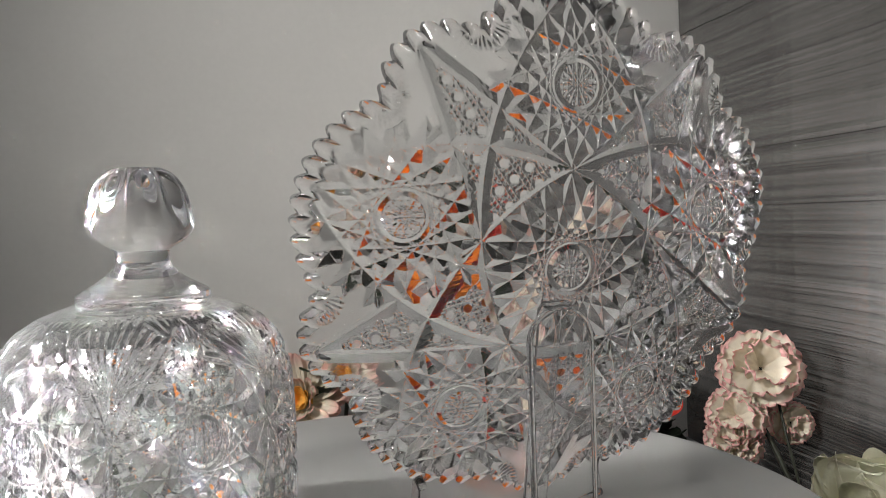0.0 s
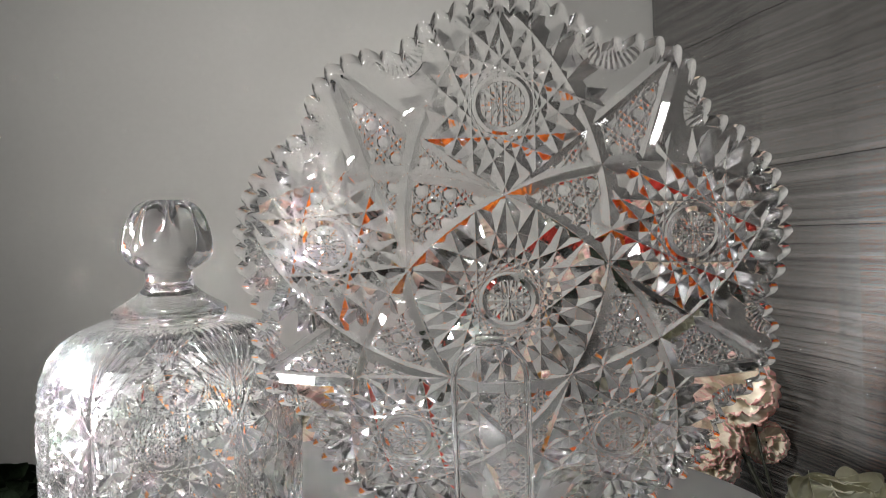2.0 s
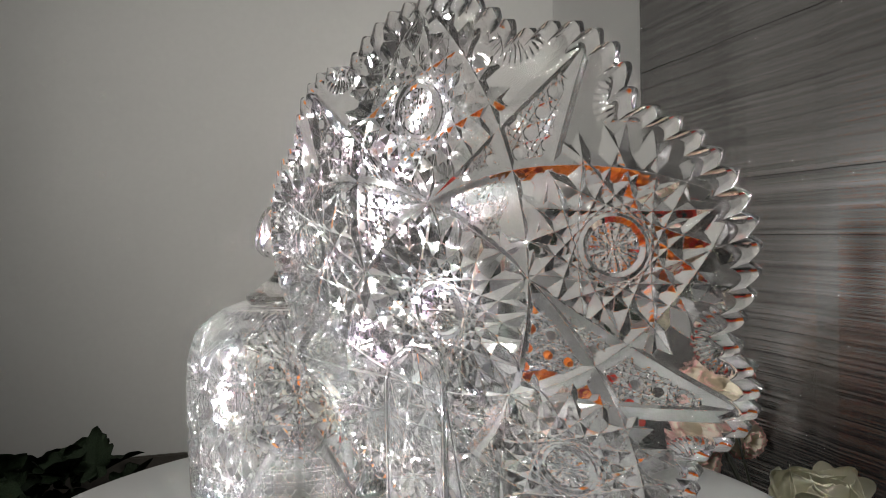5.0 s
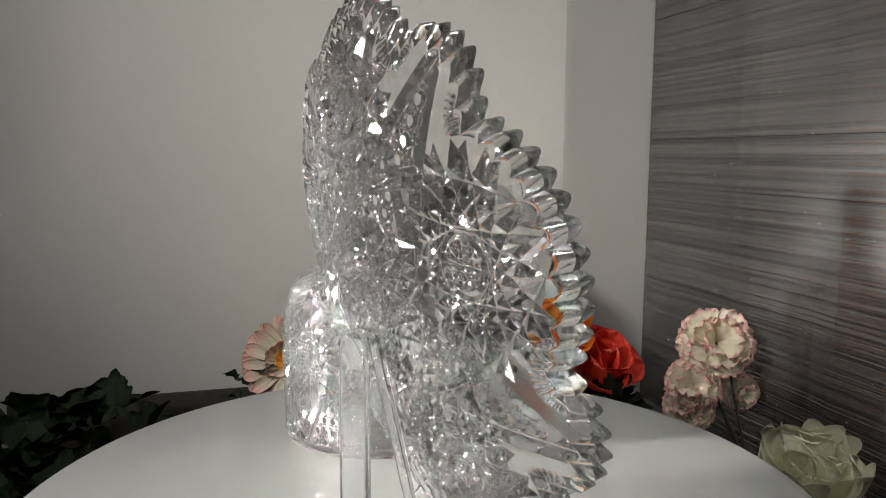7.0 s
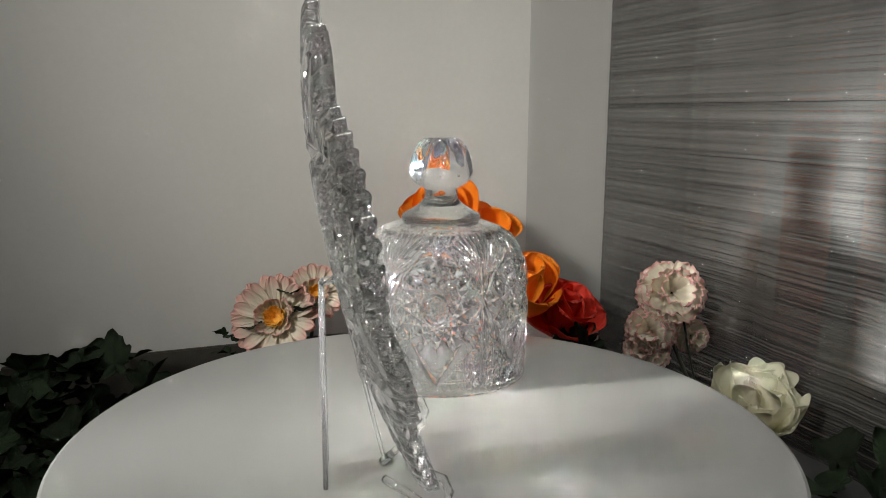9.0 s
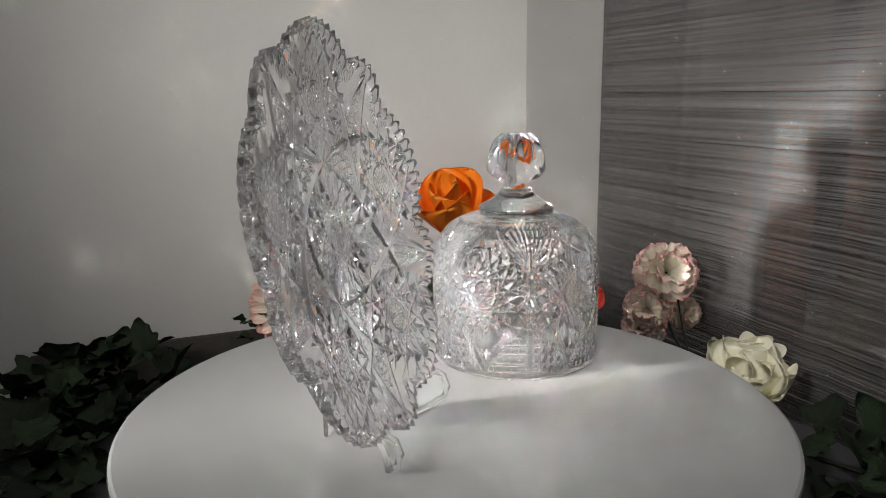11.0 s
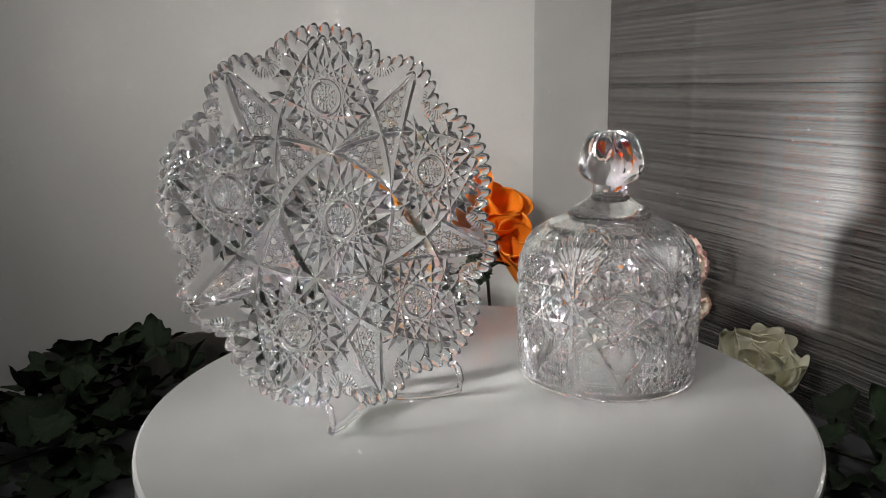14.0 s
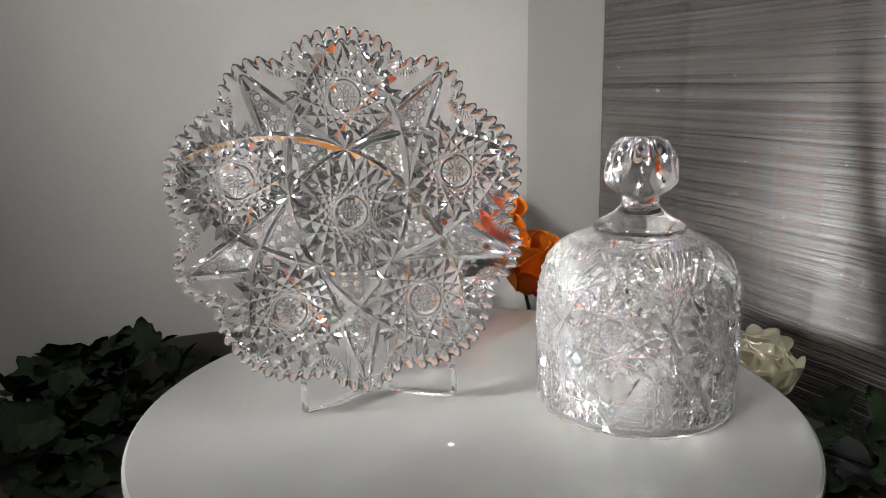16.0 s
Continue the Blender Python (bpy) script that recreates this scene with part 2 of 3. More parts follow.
# ---- cut glass ----


def tri(x):
    """Triangle wave of period one, nought to one."""
    return np.abs((x % 1.0) * 2 - 1)


def seg_dist(X, Y, a, b):
    ax, ay, bx, by = *a, *b
    dx, dy = bx - ax, by - ay
    t = np.clip(((X - ax) * dx + (Y - ay) * dy) / (dx * dx + dy * dy), 0, 1)
    return np.hypot(X - ax - t * dx, Y - ay - t * dy)


def vcut(dist, half, deep):
    return deep * np.clip(1 - dist / half, 0, None)


def hobstar(X, Y, cx, cy, radius, n, turn=0.0, skip=6, slope=0.85, wide=0.15):
    """Cut depth of a hobstar: every point of the rim is joined to the one some steps on; the cuts run thin past the hub
    and open into long spear facets towards the rim."""
    x, y = X - cx, Y - cy
    r, a = np.hypot(x, y) / radius, np.arctan2(y, x) - turn
    hub = math.cos(math.pi * skip / n)
    half = np.interp(r, [0, hub, 0.62, 0.86, 1.0, 1.28], [0.026, 0.030, 0.075, wide, wide, 0.0])
    d = np.zeros_like(X)
    for k in range(n):
        w = 2 * np.pi * (k + 0.5 * (skip % 2)) / n + turn
        far = np.abs(x * np.cos(w) + y * np.sin(w) - hub * radius) / radius
        d = np.maximum(d, np.where(r > hub * 0.98, (half - far) * slope, 0))
    # a broad hollow ring round the hub, and a small star of fine rays and squares on it
    d = np.maximum(d, slope * 0.9 * (0.062 - np.abs(r - hub * 0.86)))
    inner = hub * 0.70
    rays = 0.05 * tri(a / (2 * np.pi) * 14) * np.clip(r / 0.09, 0, 1)
    grid = np.maximum(tri(x / radius * 14), tri(y / radius * 14)) ** 2 * 0.026
    return np.maximum(np.where(r < inner, np.maximum(rays * 0.6, grid), d), 0) * radius


def cane(X, Y, step, deep):
    """Octagonal buttons left standing between four sets of crossing cuts."""
    d = np.zeros_like(X)
    for w, gap, off in ((0.0, step, 0.36), (0.0, step, -0.36), (np.pi / 2, step, 0.36), (np.pi / 2, step, -0.36),
                        (np.pi / 4, step * 0.7071, 0.5), (-np.pi / 4, step * 0.7071, 0.5)):
        q = (X * np.cos(w) + Y * np.sin(w)) / gap - off
        far = np.abs((q + 0.5) % 1 - 0.5) * gap
        d = np.maximum(d, vcut(far, 0.115 * step, deep))
    return d


def at_deg(r, deg):
    return r * math.cos(radians(deg)), r * math.sin(radians(deg))


def plate_cut(X, Y):
    """Depth of the cutting on the back of the plate, all in parts of the plate's radius."""
    r, deg = np.hypot(X, Y), np.degrees(np.arctan2(Y, X))
    d = np.where(r < 0.44, hobstar(X, Y, 0, 0, 0.335, 20, 0.0, 8, 0.85, 0.125), 0)
    for k in range(5):
        w = 90 + 72 * k
        cx, cy = at_deg(0.645, w)
        star = hobstar(X, Y, cx, cy, 0.265, 16, radians(w))
        near = np.abs((deg - w + 180) % 360 - 180) < 30
        d = np.where(near & (r > 0.34) & (np.hypot(X - cx, Y - cy) < 0.345), np.maximum(star, 0), d)
        # tall spear facets in the tip of the broad lobe
        for side in (-1, 0, 1):
            tip, foot = at_deg(0.955, w + 0.6 * side), at_deg(0.80, w + 8.5 * side)
            run = np.clip((r - 0.78) / 0.17, 0, 1)
            d = np.maximum(d, np.where(near, 0.55 * (0.030 * np.sqrt(np.clip(1 - run, 0, 1)) * (run > 0) - seg_dist(X, Y, tip, foot)), 0))
        v = 126 + 72 * k
        ux, uy = at_deg(1, v)
        p, q = X * ux + Y * uy, -X * uy + Y * ux
        # buttons fill the long pointed field between two star fields, up to the narrow lobe
        field = (p > 0.30) & (np.abs(q) < (0.95 - p) * 0.312)
        d = np.where(field, cane(p - 0.47, q, 0.066, 0.0095), d)
        # rays that fan out from the notch on each side of the narrow lobe
        for side in (-1, 1):
            tx, ty = at_deg(0.915, v + 13.5 * side)
            rad = np.hypot(X - tx, Y - ty)
            fan = np.degrees(np.arctan2(Y - ty, X - tx)) - v
            ray = np.abs(((fan / 11.0) % 1) - 0.5) * rad * 0.19
            d = np.where(rad < 0.115, np.maximum(d * 0.4, vcut(ray, 0.011, 0.010) * np.clip((0.115 - rad) / 0.03, 0, 1)), d)
    for k in range(5):
        w = 54 + 72 * k
        cx, cy = at_deg(-0.6965, w)
        arc = np.abs(np.hypot(X - cx, Y - cy) - 1.0035)
        on = np.cos(np.radians(deg - w)) > math.cos(radians(110))
        wide = 0.032 + 0.012 * np.clip((r - 0.5) / 0.4, 0, 1)
        d = np.maximum(d, np.where(on, RIBBON * (wide - arc), 0))
        foot = at_deg(0.353, 90 + 72 * k)
        for v in (54, 126):
            d = np.maximum(d, RIBBON * (0.027 - seg_dist(X, Y, foot, at_deg(0.95, v + 72 * k))))
    return d


RIBBON = 0.85
PLATE_R = 0.1695


def plate_edge(deg):
    """Outline: five broad and five narrow lobes."""
    a = np.abs((deg - 90 + 36) % 72 - 36)
    broad = 1 - 0.098 * (a / 23.0) ** 2
    narrow = 0.988 - 0.086 * ((36 - a) / 13.0) ** 2
    return np.where(a < 23.0, broad, narrow)


def make_plate():
    n, m = 2160, 300
    deg = np.linspace(0, 360, n, endpoint=False)
    edge = plate_edge(deg)
    tooth = 1 - np.abs(np.sin(np.pi * deg / 4.0))
    u = np.linspace(0.0, 1.0, m)
    A = np.radians(deg)[None, :]
    rr = u[:, None] * (edge - 0.028 * tooth)[None, :]
    X, Y = rr * np.cos(A), rr * np.sin(A)
    cut = plate_cut(X, Y)
    hem = np.clip((u[:, None] - 0.962) / 0.038, 0, 1)
    # each tooth is a notch ground aslant through the thick edge
    cut = cut * (1 - np.clip((u[:, None] - 0.935) / 0.02, 0, 1)) + hem * (0.016 + tooth[None, :] * 0.012)
    bowl = 0.115 * rr ** 2 + 0.035 * rr ** 4 - 0.044
    back = bowl - 0.070 + cut
    front = bowl - hem * (0.010 + tooth[None, :] * 0.011)
    pick = np.unique(np.concatenate([np.arange(0, m, 18), np.arange(m - 14, m, 2), [m - 1]]))
    verts_b = np.stack([X, Y, back], -1).reshape(-1, 3)
    verts_f = np.stack([X[pick], Y[pick], front[pick]], -1).reshape(-1, 3)
    k = len(pick)
    j = np.arange(n)
    j2 = (j + 1) % n
    b0, f0 = (m - 1) * n, m * n + (k - 1) * n
    quads = [grid_quads(m, n, flip=False), grid_quads(k, n, first=m * n, flip=True),
             np.stack([b0 + j, b0 + j2, f0 + j2, f0 + j], -1)]
    me = raw_mesh("plate", np.concatenate([verts_b, verts_f]) * PLATE_R, np.concatenate(quads))
    ob = mesh_part("cut_glass_plate", me, M_CRYSTAL)
    return tagged(ob, "round scalloped cut crystal plate with star cutting, leaning on an easel", "plate")


LEAN = 12.59
bx, by = 0.508, -0.8613
p_n = Vector((-bx * math.cos(radians(LEAN)), -by * math.cos(radians(LEAN)), math.sin(radians(LEAN))))
p_v = Vector((bx * math.sin(radians(LEAN)), by * math.sin(radians(LEAN)), math.cos(radians(LEAN))))
p_x = p_v.cross(p_n)
PLATE_AT = Matrix.Translation((0.1107, -0.0053, 0.1767)) @ Matrix((p_x, p_v, p_n)).transposed().to_4x4()
plate = make_plate()


# ---- glass dome ----


def dome_cut(S, Z):
    """Depth of the cutting on the bell, in metres; S runs round it, Z up from its rim."""
    w = 2 * math.pi * 0.0915 / 6
    h = w / 2
    s = (S + h) % w - h
    side = np.abs(s)
    d = cane(s, Z, 0.0082, 0.0016)
    # fine square hatching in the pointed fields on both sides of each seam
    fine = np.maximum(vcut(np.abs(((s + Z) / 0.0052) % 1 - 0.5) * 0.0052, 0.0022, 0.0019), vcut(np.abs(((s - Z) / 0.0052) % 1 - 0.5) * 0.0052, 0.0022, 0.0019))
    d = np.where(side / h + np.abs(Z - 0.030) / 0.06 > 1.15, fine, d)
    star = np.hypot(s, Z - 0.072)
    d = np.where(star < 0.047, hobstar(s, Z, 0, 0.072, 0.037, 16, np.pi / 2, 6, 0.9, 0.16), d)
    # fans under the shoulder, over each seam and over each star
    for x0, z0, low, high, reach, step in ((h, 0.096, 15, 165, 0.044, 11), (0, 0.112, 35, 145, 0.034, 12)):
        ang = np.degrees(np.arctan2(Z - z0, side - x0))
        rad = np.hypot(Z - z0, side - x0)
        ray = np.abs(((ang / step) % 1) - 0.5) * rad * 0.19
        d = np.where((ang > low) & (ang < high) & (rad < reach), vcut(ray, 0.0026, 0.0021), d)
    for a, b in (((0, 0.140), (h, 0.076)), ((h, 0.076), (0, 0.008)), ((0, 0.140), (-h, 0.076)), ((-h, 0.076), (0, 0.008)),
                 ((h, 0.010), (h, 0.125)), ((-h, 0.010), (-h, 0.125))):
        d = np.maximum(d, 0.75 * (0.0042 - seg_dist(s, Z, a, b)))
    return d * np.clip((Z - 0.003) / 0.005, 0, 1) * np.clip((0.138 - Z) / 0.012, 0, 1)


def make_dome():
    zs = [0, 0.03, 0.07, 0.105, 0.122, 0.135, 0.145, 0.152, 0.157, 0.160]
    rs = [0.0895, 0.0905, 0.0918, 0.0910, 0.0880, 0.0825, 0.0740, 0.0630, 0.0500, 0.0400]
    n, m = 1440, 290
    arc = np.linspace(0, 1, m)
    leng = np.concatenate([[0], np.cumsum(np.hypot(np.diff(zs), np.diff(rs)))])
    z, r = np.interp(arc, leng / leng[-1], zs), np.interp(arc, leng / leng[-1], rs)
    for _ in range(6):
        z[1:-1], r[1:-1] = (z[:-2] + 2 * z[1:-1] + z[2:]) / 4, (r[:-2] + 2 * r[1:-1] + r[2:]) / 4
    nz, nr = np.gradient(r), -np.gradient(z)
    ln = np.hypot(nz, nr)
    nz, nr = nz / ln, nr / ln
    ang = np.linspace(0, 2 * np.pi, n, endpoint=False)
    way = arc * leng[-1]
    cut = dome_cut(ang[None, :] * 0.0915 + 0 * way[:, None], way[:, None] * 0.152 / 0.148 * 0.80 + 0 * ang[None, :])
    R = r[:, None] + nr[:, None] * cut
    Zz = z[:, None] + nz[:, None] * cut
    out = np.stack([R * np.cos(ang), R * np.sin(ang), Zz], -1).reshape(-1, 3)
    pick = np.arange(0, m, 6)
    ri, zi = (r + nr * 0.0065)[pick], (z + nz * 0.0065)[pick]
    zi = np.maximum(zi, 0.0)
    zi[0] = 0.0
    inn = np.stack([ri[:, None] * np.cos(ang), ri[:, None] * np.sin(ang), zi[:, None] + 0 * ang], -1).reshape(-1, 3)
    k = len(pick)
    j = np.arange(n)
    j2 = (j + 1) % n
    quads = [grid_quads(m, n), grid_quads(k, n, first=m * n, flip=True),
             np.stack([j, m * n + j, m * n + j2, j2], -1)]
    me = raw_mesh("bell", np.concatenate([out, inn]), np.concatenate(quads))
    bm = bmesh.new()
    bm.from_mesh(me)
    bmesh.ops.holes_fill(bm, edges=[e for e in bm.edges if e.is_boundary and e.verts[0].co.z < 0.1560], sides=n)
    bm.to_mesh(me)
    bm.free()
    thing = new("glass_dome")
    mesh_part("bell", me, M_CUT, thing)

    def flute(a, zz):
        k = np.clip((zz - 0.203) / 0.03, 0, 1) * np.clip((0.2455 - zz) / 0.004, 0.3, 1)
        low = np.clip((0.200 - zz) / 0.004, 0, 1) * np.clip((zz - 0.176) / 0.006, 0, 1)
        return 1 - 0.20 * k * (1 - np.abs(np.sin(a * 5))) ** 0.8 - 0.05 * low * (1 - tri(a * 8 / (2 * np.pi)) * 0.5)
    prof = [(0.0400, 0.1600), (0.0408, 0.1616), (0.0407, 0.1648), (0.0388, 0.1668), (0.0305, 0.1712),
            (0.0232, 0.1760), (0.0182, 0.1815), (0.0168, 0.1860), (0.0172, 0.1915), (0.0215, 0.1945), (0.0268, 0.1975), (0.0305, 0.2020),
            (0.0323, 0.2060), (0.0326, 0.2100), (0.0320, 0.2160), (0.0309, 0.2215), (0.0292, 0.2275), (0.0268, 0.2330), (0.0238, 0.2378),
            (0.0198, 0.2415), (0.0150, 0.2437), (0.0100, 0.2442), (0, 0.2436)]
    def polished(rows):
        me = lathe(rows, 200, flute)
        me.polygons.foreach_set("use_smooth", np.full(len(me.polygons), True))
        me.set_sharp_from_angle(angle=radians(24))
        return me
    # collar and knob share one ring, so that light meets no gap between them
    collar = mesh_part("collar", polished(prof[:9]), M_KNOB, thing, "stepped clear crystal collar")
    mesh_part("knob", polished(prof[8:]), M_KNOB, collar, "fluted clear crystal knob")
    return tagged(thing, "bell-shaped cut crystal cover with faceted knob", "glass dome")


dome = make_dome()
DOME_AT = pose(0.1567 * math.cos(radians(198.62)), 0.1567 * math.sin(radians(198.62)), 0.0008, 0, 0, 20)

# ---- ridged plastic film on the side wall ----


def film_material(name, alpha):
    m = material(name, (0.225, 0.219, 0.215), 0.20, metal=0.70, vary=0.05, scale=5, fine=60, bump=0)
    nt = m.node_tree
    b = nt.nodes["Principled BSDF"]
    tc = nt.nodes.new("ShaderNodeTexCoord")
    mp = nt.nodes.new("ShaderNodeMapping")
    mp.inputs["Scale"].default_value = (1.3, 1.3, 190)
    nt.links.new(tc.outputs["Object"], mp.inputs["Vector"])
    n1 = nt.nodes.new("ShaderNodeTexNoise")
    n1.inputs["Scale"].default_value, n1.inputs["Detail"].default_value = 1.0, 5
    nt.links.new(mp.outputs[0], n1.inputs["Vector"])
    mp2 = nt.nodes.new("ShaderNodeMapping")
    mp2.inputs["Scale"].default_value = (14, 14, 1.2)
    nt.links.new(tc.outputs["Object"], mp2.inputs["Vector"])
    n2 = nt.nodes.new("ShaderNodeTexNoise")
    n2.inputs["Scale"].default_value, n2.inputs["Detail"].default_value = 1.0, 3
    nt.links.new(mp2.outputs[0], n2.inputs["Vector"])
    add = nt.nodes.new("ShaderNodeMath")
    add.operation = "MULTIPLY_ADD"
    add.inputs[1].default_value = 0.5
    nt.links.new(n2.outputs["Fac"], add.inputs[0])
    nt.links.new(n1.outputs["Fac"], add.inputs[2])
    bp = nt.nodes.new("ShaderNodeBump")
    bp.inputs["Strength"].default_value, bp.inputs["Distance"].default_value = 0.75, 0.005
    nt.links.new(add.outputs[0], bp.inputs["Height"])
    nt.links.new(bp.outputs[0], b.inputs["Normal"])
    # shading of the ridges is painted into the colour as well, from the same noise
    ramp = nt.nodes.new("ShaderNodeMapRange")
    ramp.inputs["From Min"].default_value, ramp.inputs["From Max"].default_value = 0.3, 0.7
    ramp.inputs["To Min"].default_value, ramp.inputs["To Max"].default_value = 0.62, 1.3
    nt.links.new(n1.outputs["Fac"], ramp.inputs["Value"])
    sc = nt.nodes.new("ShaderNodeVectorMath")
    sc.operation = "SCALE"
    was = b.inputs["Base Color"].links[0].from_socket
    nt.links.new(was, sc.inputs[0])
    nt.links.new(ramp.outputs["Result"], sc.inputs["Scale"])
    nt.links.new(sc.outputs[0], b.inputs["Base Color"])
    b.inputs["Alpha"].default_value = alpha
    return m


M_FILM = film_material("ridged_clear_film", 0.9)
M_FILM_THIN = film_material("ridged_clear_film_single", 0.10)


def film_sheet(name, a, b, low, high, mat, off):
    """A thin sheet with shallow horizontal ridges, standing just off a wall."""
    a, b = Vector((*a, 0)), Vector((*b, 0))
    way = (b - a).normalized()
    n = Vector((way.y, -way.x, 0))
    rng = np.random.default_rng(5)
    rows = np.sort(np.concatenate([np.linspace(low, high, 130), rng.uniform(low, high, 130)]))
    cols = np.linspace(0, (b - a).length, 40)
    lift = rng.uniform(0, 0.0012, len(rows))
    wave = 0.002 * np.sin(cols * 31) + 0.0012 * np.sin(cols * 77 + 1)
    P = np.array(a)[None, None, :] + cols[None, :, None] * np.array(way)[None, None, :] + (off + lift[:, None] + wave[None, :])[..., None] * np.array(n)[None, None, :]
    P[..., 2] = rows[:, None]
    Q = P - 0.0004 * np.array(n)
    k = len(rows) * len(cols)
    verts = np.concatenate([P.reshape(-1, 3), Q.reshape(-1, 3)])
    quads = np.concatenate([grid_quads(len(rows), len(cols), False), grid_quads(len(rows), len(cols), False, k, True)])
    return mesh_part(name, raw_mesh(name, verts, quads), mat)


film = new("plastic_film")
film_sheet("sheet", plan(0.002, 0), plan(1.5, 0), -0.19, 1.2, M_FILM, 0.006).parent = film
film_sheet("overlap", plan(0, 0.168), plan(0, 0.004), -0.19, 1.2, M_FILM_THIN, 0.006).parent = film
tagged(film, "ridged clear plastic film hung over the corner of the wall", "plastic film")

# ---- acrylic easel ----


def strip(path, width, thick):
    """A bent bar: path of (forward, up) pairs, with a width to both sides."""
    pts = [Vector((p[0], p[1])) for p in path]
    rows = []
    for i, p in enumerate(pts):
        way = (pts[min(i + 1, len(pts) - 1)] - pts[max(i - 1, 0)]).normalized()
        n = Vector((-way.y, way.x)) * thick / 2
        w = width[i] / 2 if isinstance(width, (list, tuple)) else width / 2
        e = 0.15 * thick
        rows.append([(-w + e, *(p + n)), (w - e, *(p + n)), (w, *(p + n * 0.6)), (w, *(p - n * 0.6)), (w - e, *(p - n)),
                     (-w + e, *(p - n)), (-w, *(p - n * 0.6)), (-w, *(p + n * 0.6))])
    verts = [v for r in rows for v in r]
    me = raw_mesh("strip", verts, grid_quads(len(rows), 8))
    bm = bmesh.new()
    bm.from_mesh(me)
    bmesh.ops.holes_fill(bm, edges=[e for e in bm.edges if e.is_boundary], sides=8)
    return bm


def make_easel():
    """Local space: x across, y from back to front, z up; the plate leans on its sloping tongue."""
    thing = new("plate_easel")
    arch = [(EASEL_BACK, 0.0015 + 0.149 * i / 16) for i in range(17)]
    wide = [2 * math.sqrt(max(0.0205 ** 2 - max(z - 0.130, 0.0) ** 2, 1e-6)) for _, z in arch]
    leg = part("back_leg", strip(arch, wide, 0.003), M_ACRYLIC, thing)
    rim = [(-0.0205, EASEL_BACK, 0.003)] + [(-0.0205 * math.cos(math.pi * i / 24), EASEL_BACK, 0.130 + 0.0205 * math.sin(math.pi * i / 24)) for i in range(25)]
    mesh_part("polished_edge", rod(rim + [(0.0205, EASEL_BACK, 0.003)], 0.0019, 10), M_ACRYLIC, leg, "bright rounded acrylic edge")
    top = (EASEL_BACK, 0.1505)
    tongue = [top, (EASEL_BACK + 0.008, 0.1525)] + [(-0.012 + 0.0030 * i, 0.1480 - 0.0132 * i) for i in range(11)]
    part("tongue", strip(tongue, 0.016, 0.003), M_ACRYLIC, thing)
    for side in (-1, 1):
        y0, y1 = EASEL_BACK + 0.006, EASEL_FRONT
        pts = [(side * 0.014, 0.018, 0.004), (side * 0.030, 0.028, 0.004), (side * 0.050, 0.040, 0.004),
               (side * 0.066, y1 - 0.008, 0.0045), (side * 0.069, y1, 0.009), (side * 0.069, y1 + 0.003, 0.020),
               (side * 0.069, y1 - 0.001, 0.030), (side * 0.069, y1 - 0.007, 0.033), (side * 0.069, y1 - 0.013, 0.030)]
        mesh_part("arm", rod(pts, 0.0032, 10), M_ACRYLIC, thing)
    return tagged(thing, "clear acrylic plate easel with two upturned front hooks", "easel")


EASEL_BACK, EASEL_FRONT = -0.025, 0.055
easel = make_easel()
EASEL_AT = Matrix.Translation((0.1004, -0.0114, 0.0002)) @ pose(0, 0, 0, 0, 0, 30.5)

# ---- silk flowers ----


def petal_mesh(name, length, width, cup=0.3, curl=0.3, ruffle=0.0, notch=0.0, peak=0.6, seed=0, blunt=0.0):
    """A thin curved petal that grows from its foot along +y and faces +z, with a thickness of its own. peak: where it is
    widest; blunt: how much of its width is left at its end."""
    rng = np.random.default_rng(seed)
    nu, nv = 15, 13
    u = np.sin(np.linspace(0, np.pi / 2, nu)) ** 1.15
    rise = np.sin(np.pi / 2 * np.clip(u / peak, 0, 1)) ** 0.8
    fall = np.sqrt(np.clip(1 - np.clip((u - peak) / (1 - peak), 0, 1) ** 2.4 * (1 - blunt ** 2), 0, 1))
    shape = np.maximum(rise * fall, 0.10 * (u < 0.5) + 0.04)
    v = np.linspace(-1, 1, nv)
    U, V = np.meshgrid(u, v, indexing="ij")
    reach = 1 - notch * np.abs(np.sin(V * 6 + seed)) * np.clip((U - 0.8) / 0.2, 0, 1) - blunt * 0.25 * V ** 2 * U ** 3
    X = V * shape[:, None] * width / 2
    Y = U * length * np.cos(curl * U) * reach
    Z = cup * width * 0.5 * (V * shape[:, None]) ** 2 + length * np.sin(curl * U) * U * 0.55
    ph = rng.uniform(0, 6, 3)
    Z = Z + ruffle * length * U ** 2 * (np.sin(V * 7 + ph[0]) * 0.6 + np.sin(V * 13 + ph[1] + U * 3) * 0.4)
    X = X + ruffle * width * 0.3 * U ** 2 * np.sin(V * 9 + ph[2])
    Z = Z + 0.012 * length * np.cos(V * 11) * (1 - U * 0.4)
    top = np.stack([X, Y, Z], -1).reshape(-1, 3)
    low = top - np.array([0, 0, 0.0005])
    k = nu * nv
    rim = [i * nv for i in range(nu)] + [(nu - 1) * nv + j for j in range(1, nv)] + [i * nv + nv - 1 for i in range(nu - 2, -1, -1)] + list(range(nv - 2, 0, -1))
    rim = np.array(rim)
    nxt = np.roll(rim, -1)
    quads = np.concatenate([grid_quads(nu, nv, False, 0, True), grid_quads(nu, nv, False, k), np.stack([rim, nxt, nxt + k, rim + k], -1)])
    me = raw_mesh(name, np.concatenate([top, low]), quads, True)
    at = me.attributes.new("along", "FLOAT", "POINT")
    edge = np.clip(U + 0.05 * np.abs(V) ** 3, 0, 1)
    at.data.foreach_set("value", np.tile(edge.ravel(), 2).astype(np.float32))
    return me


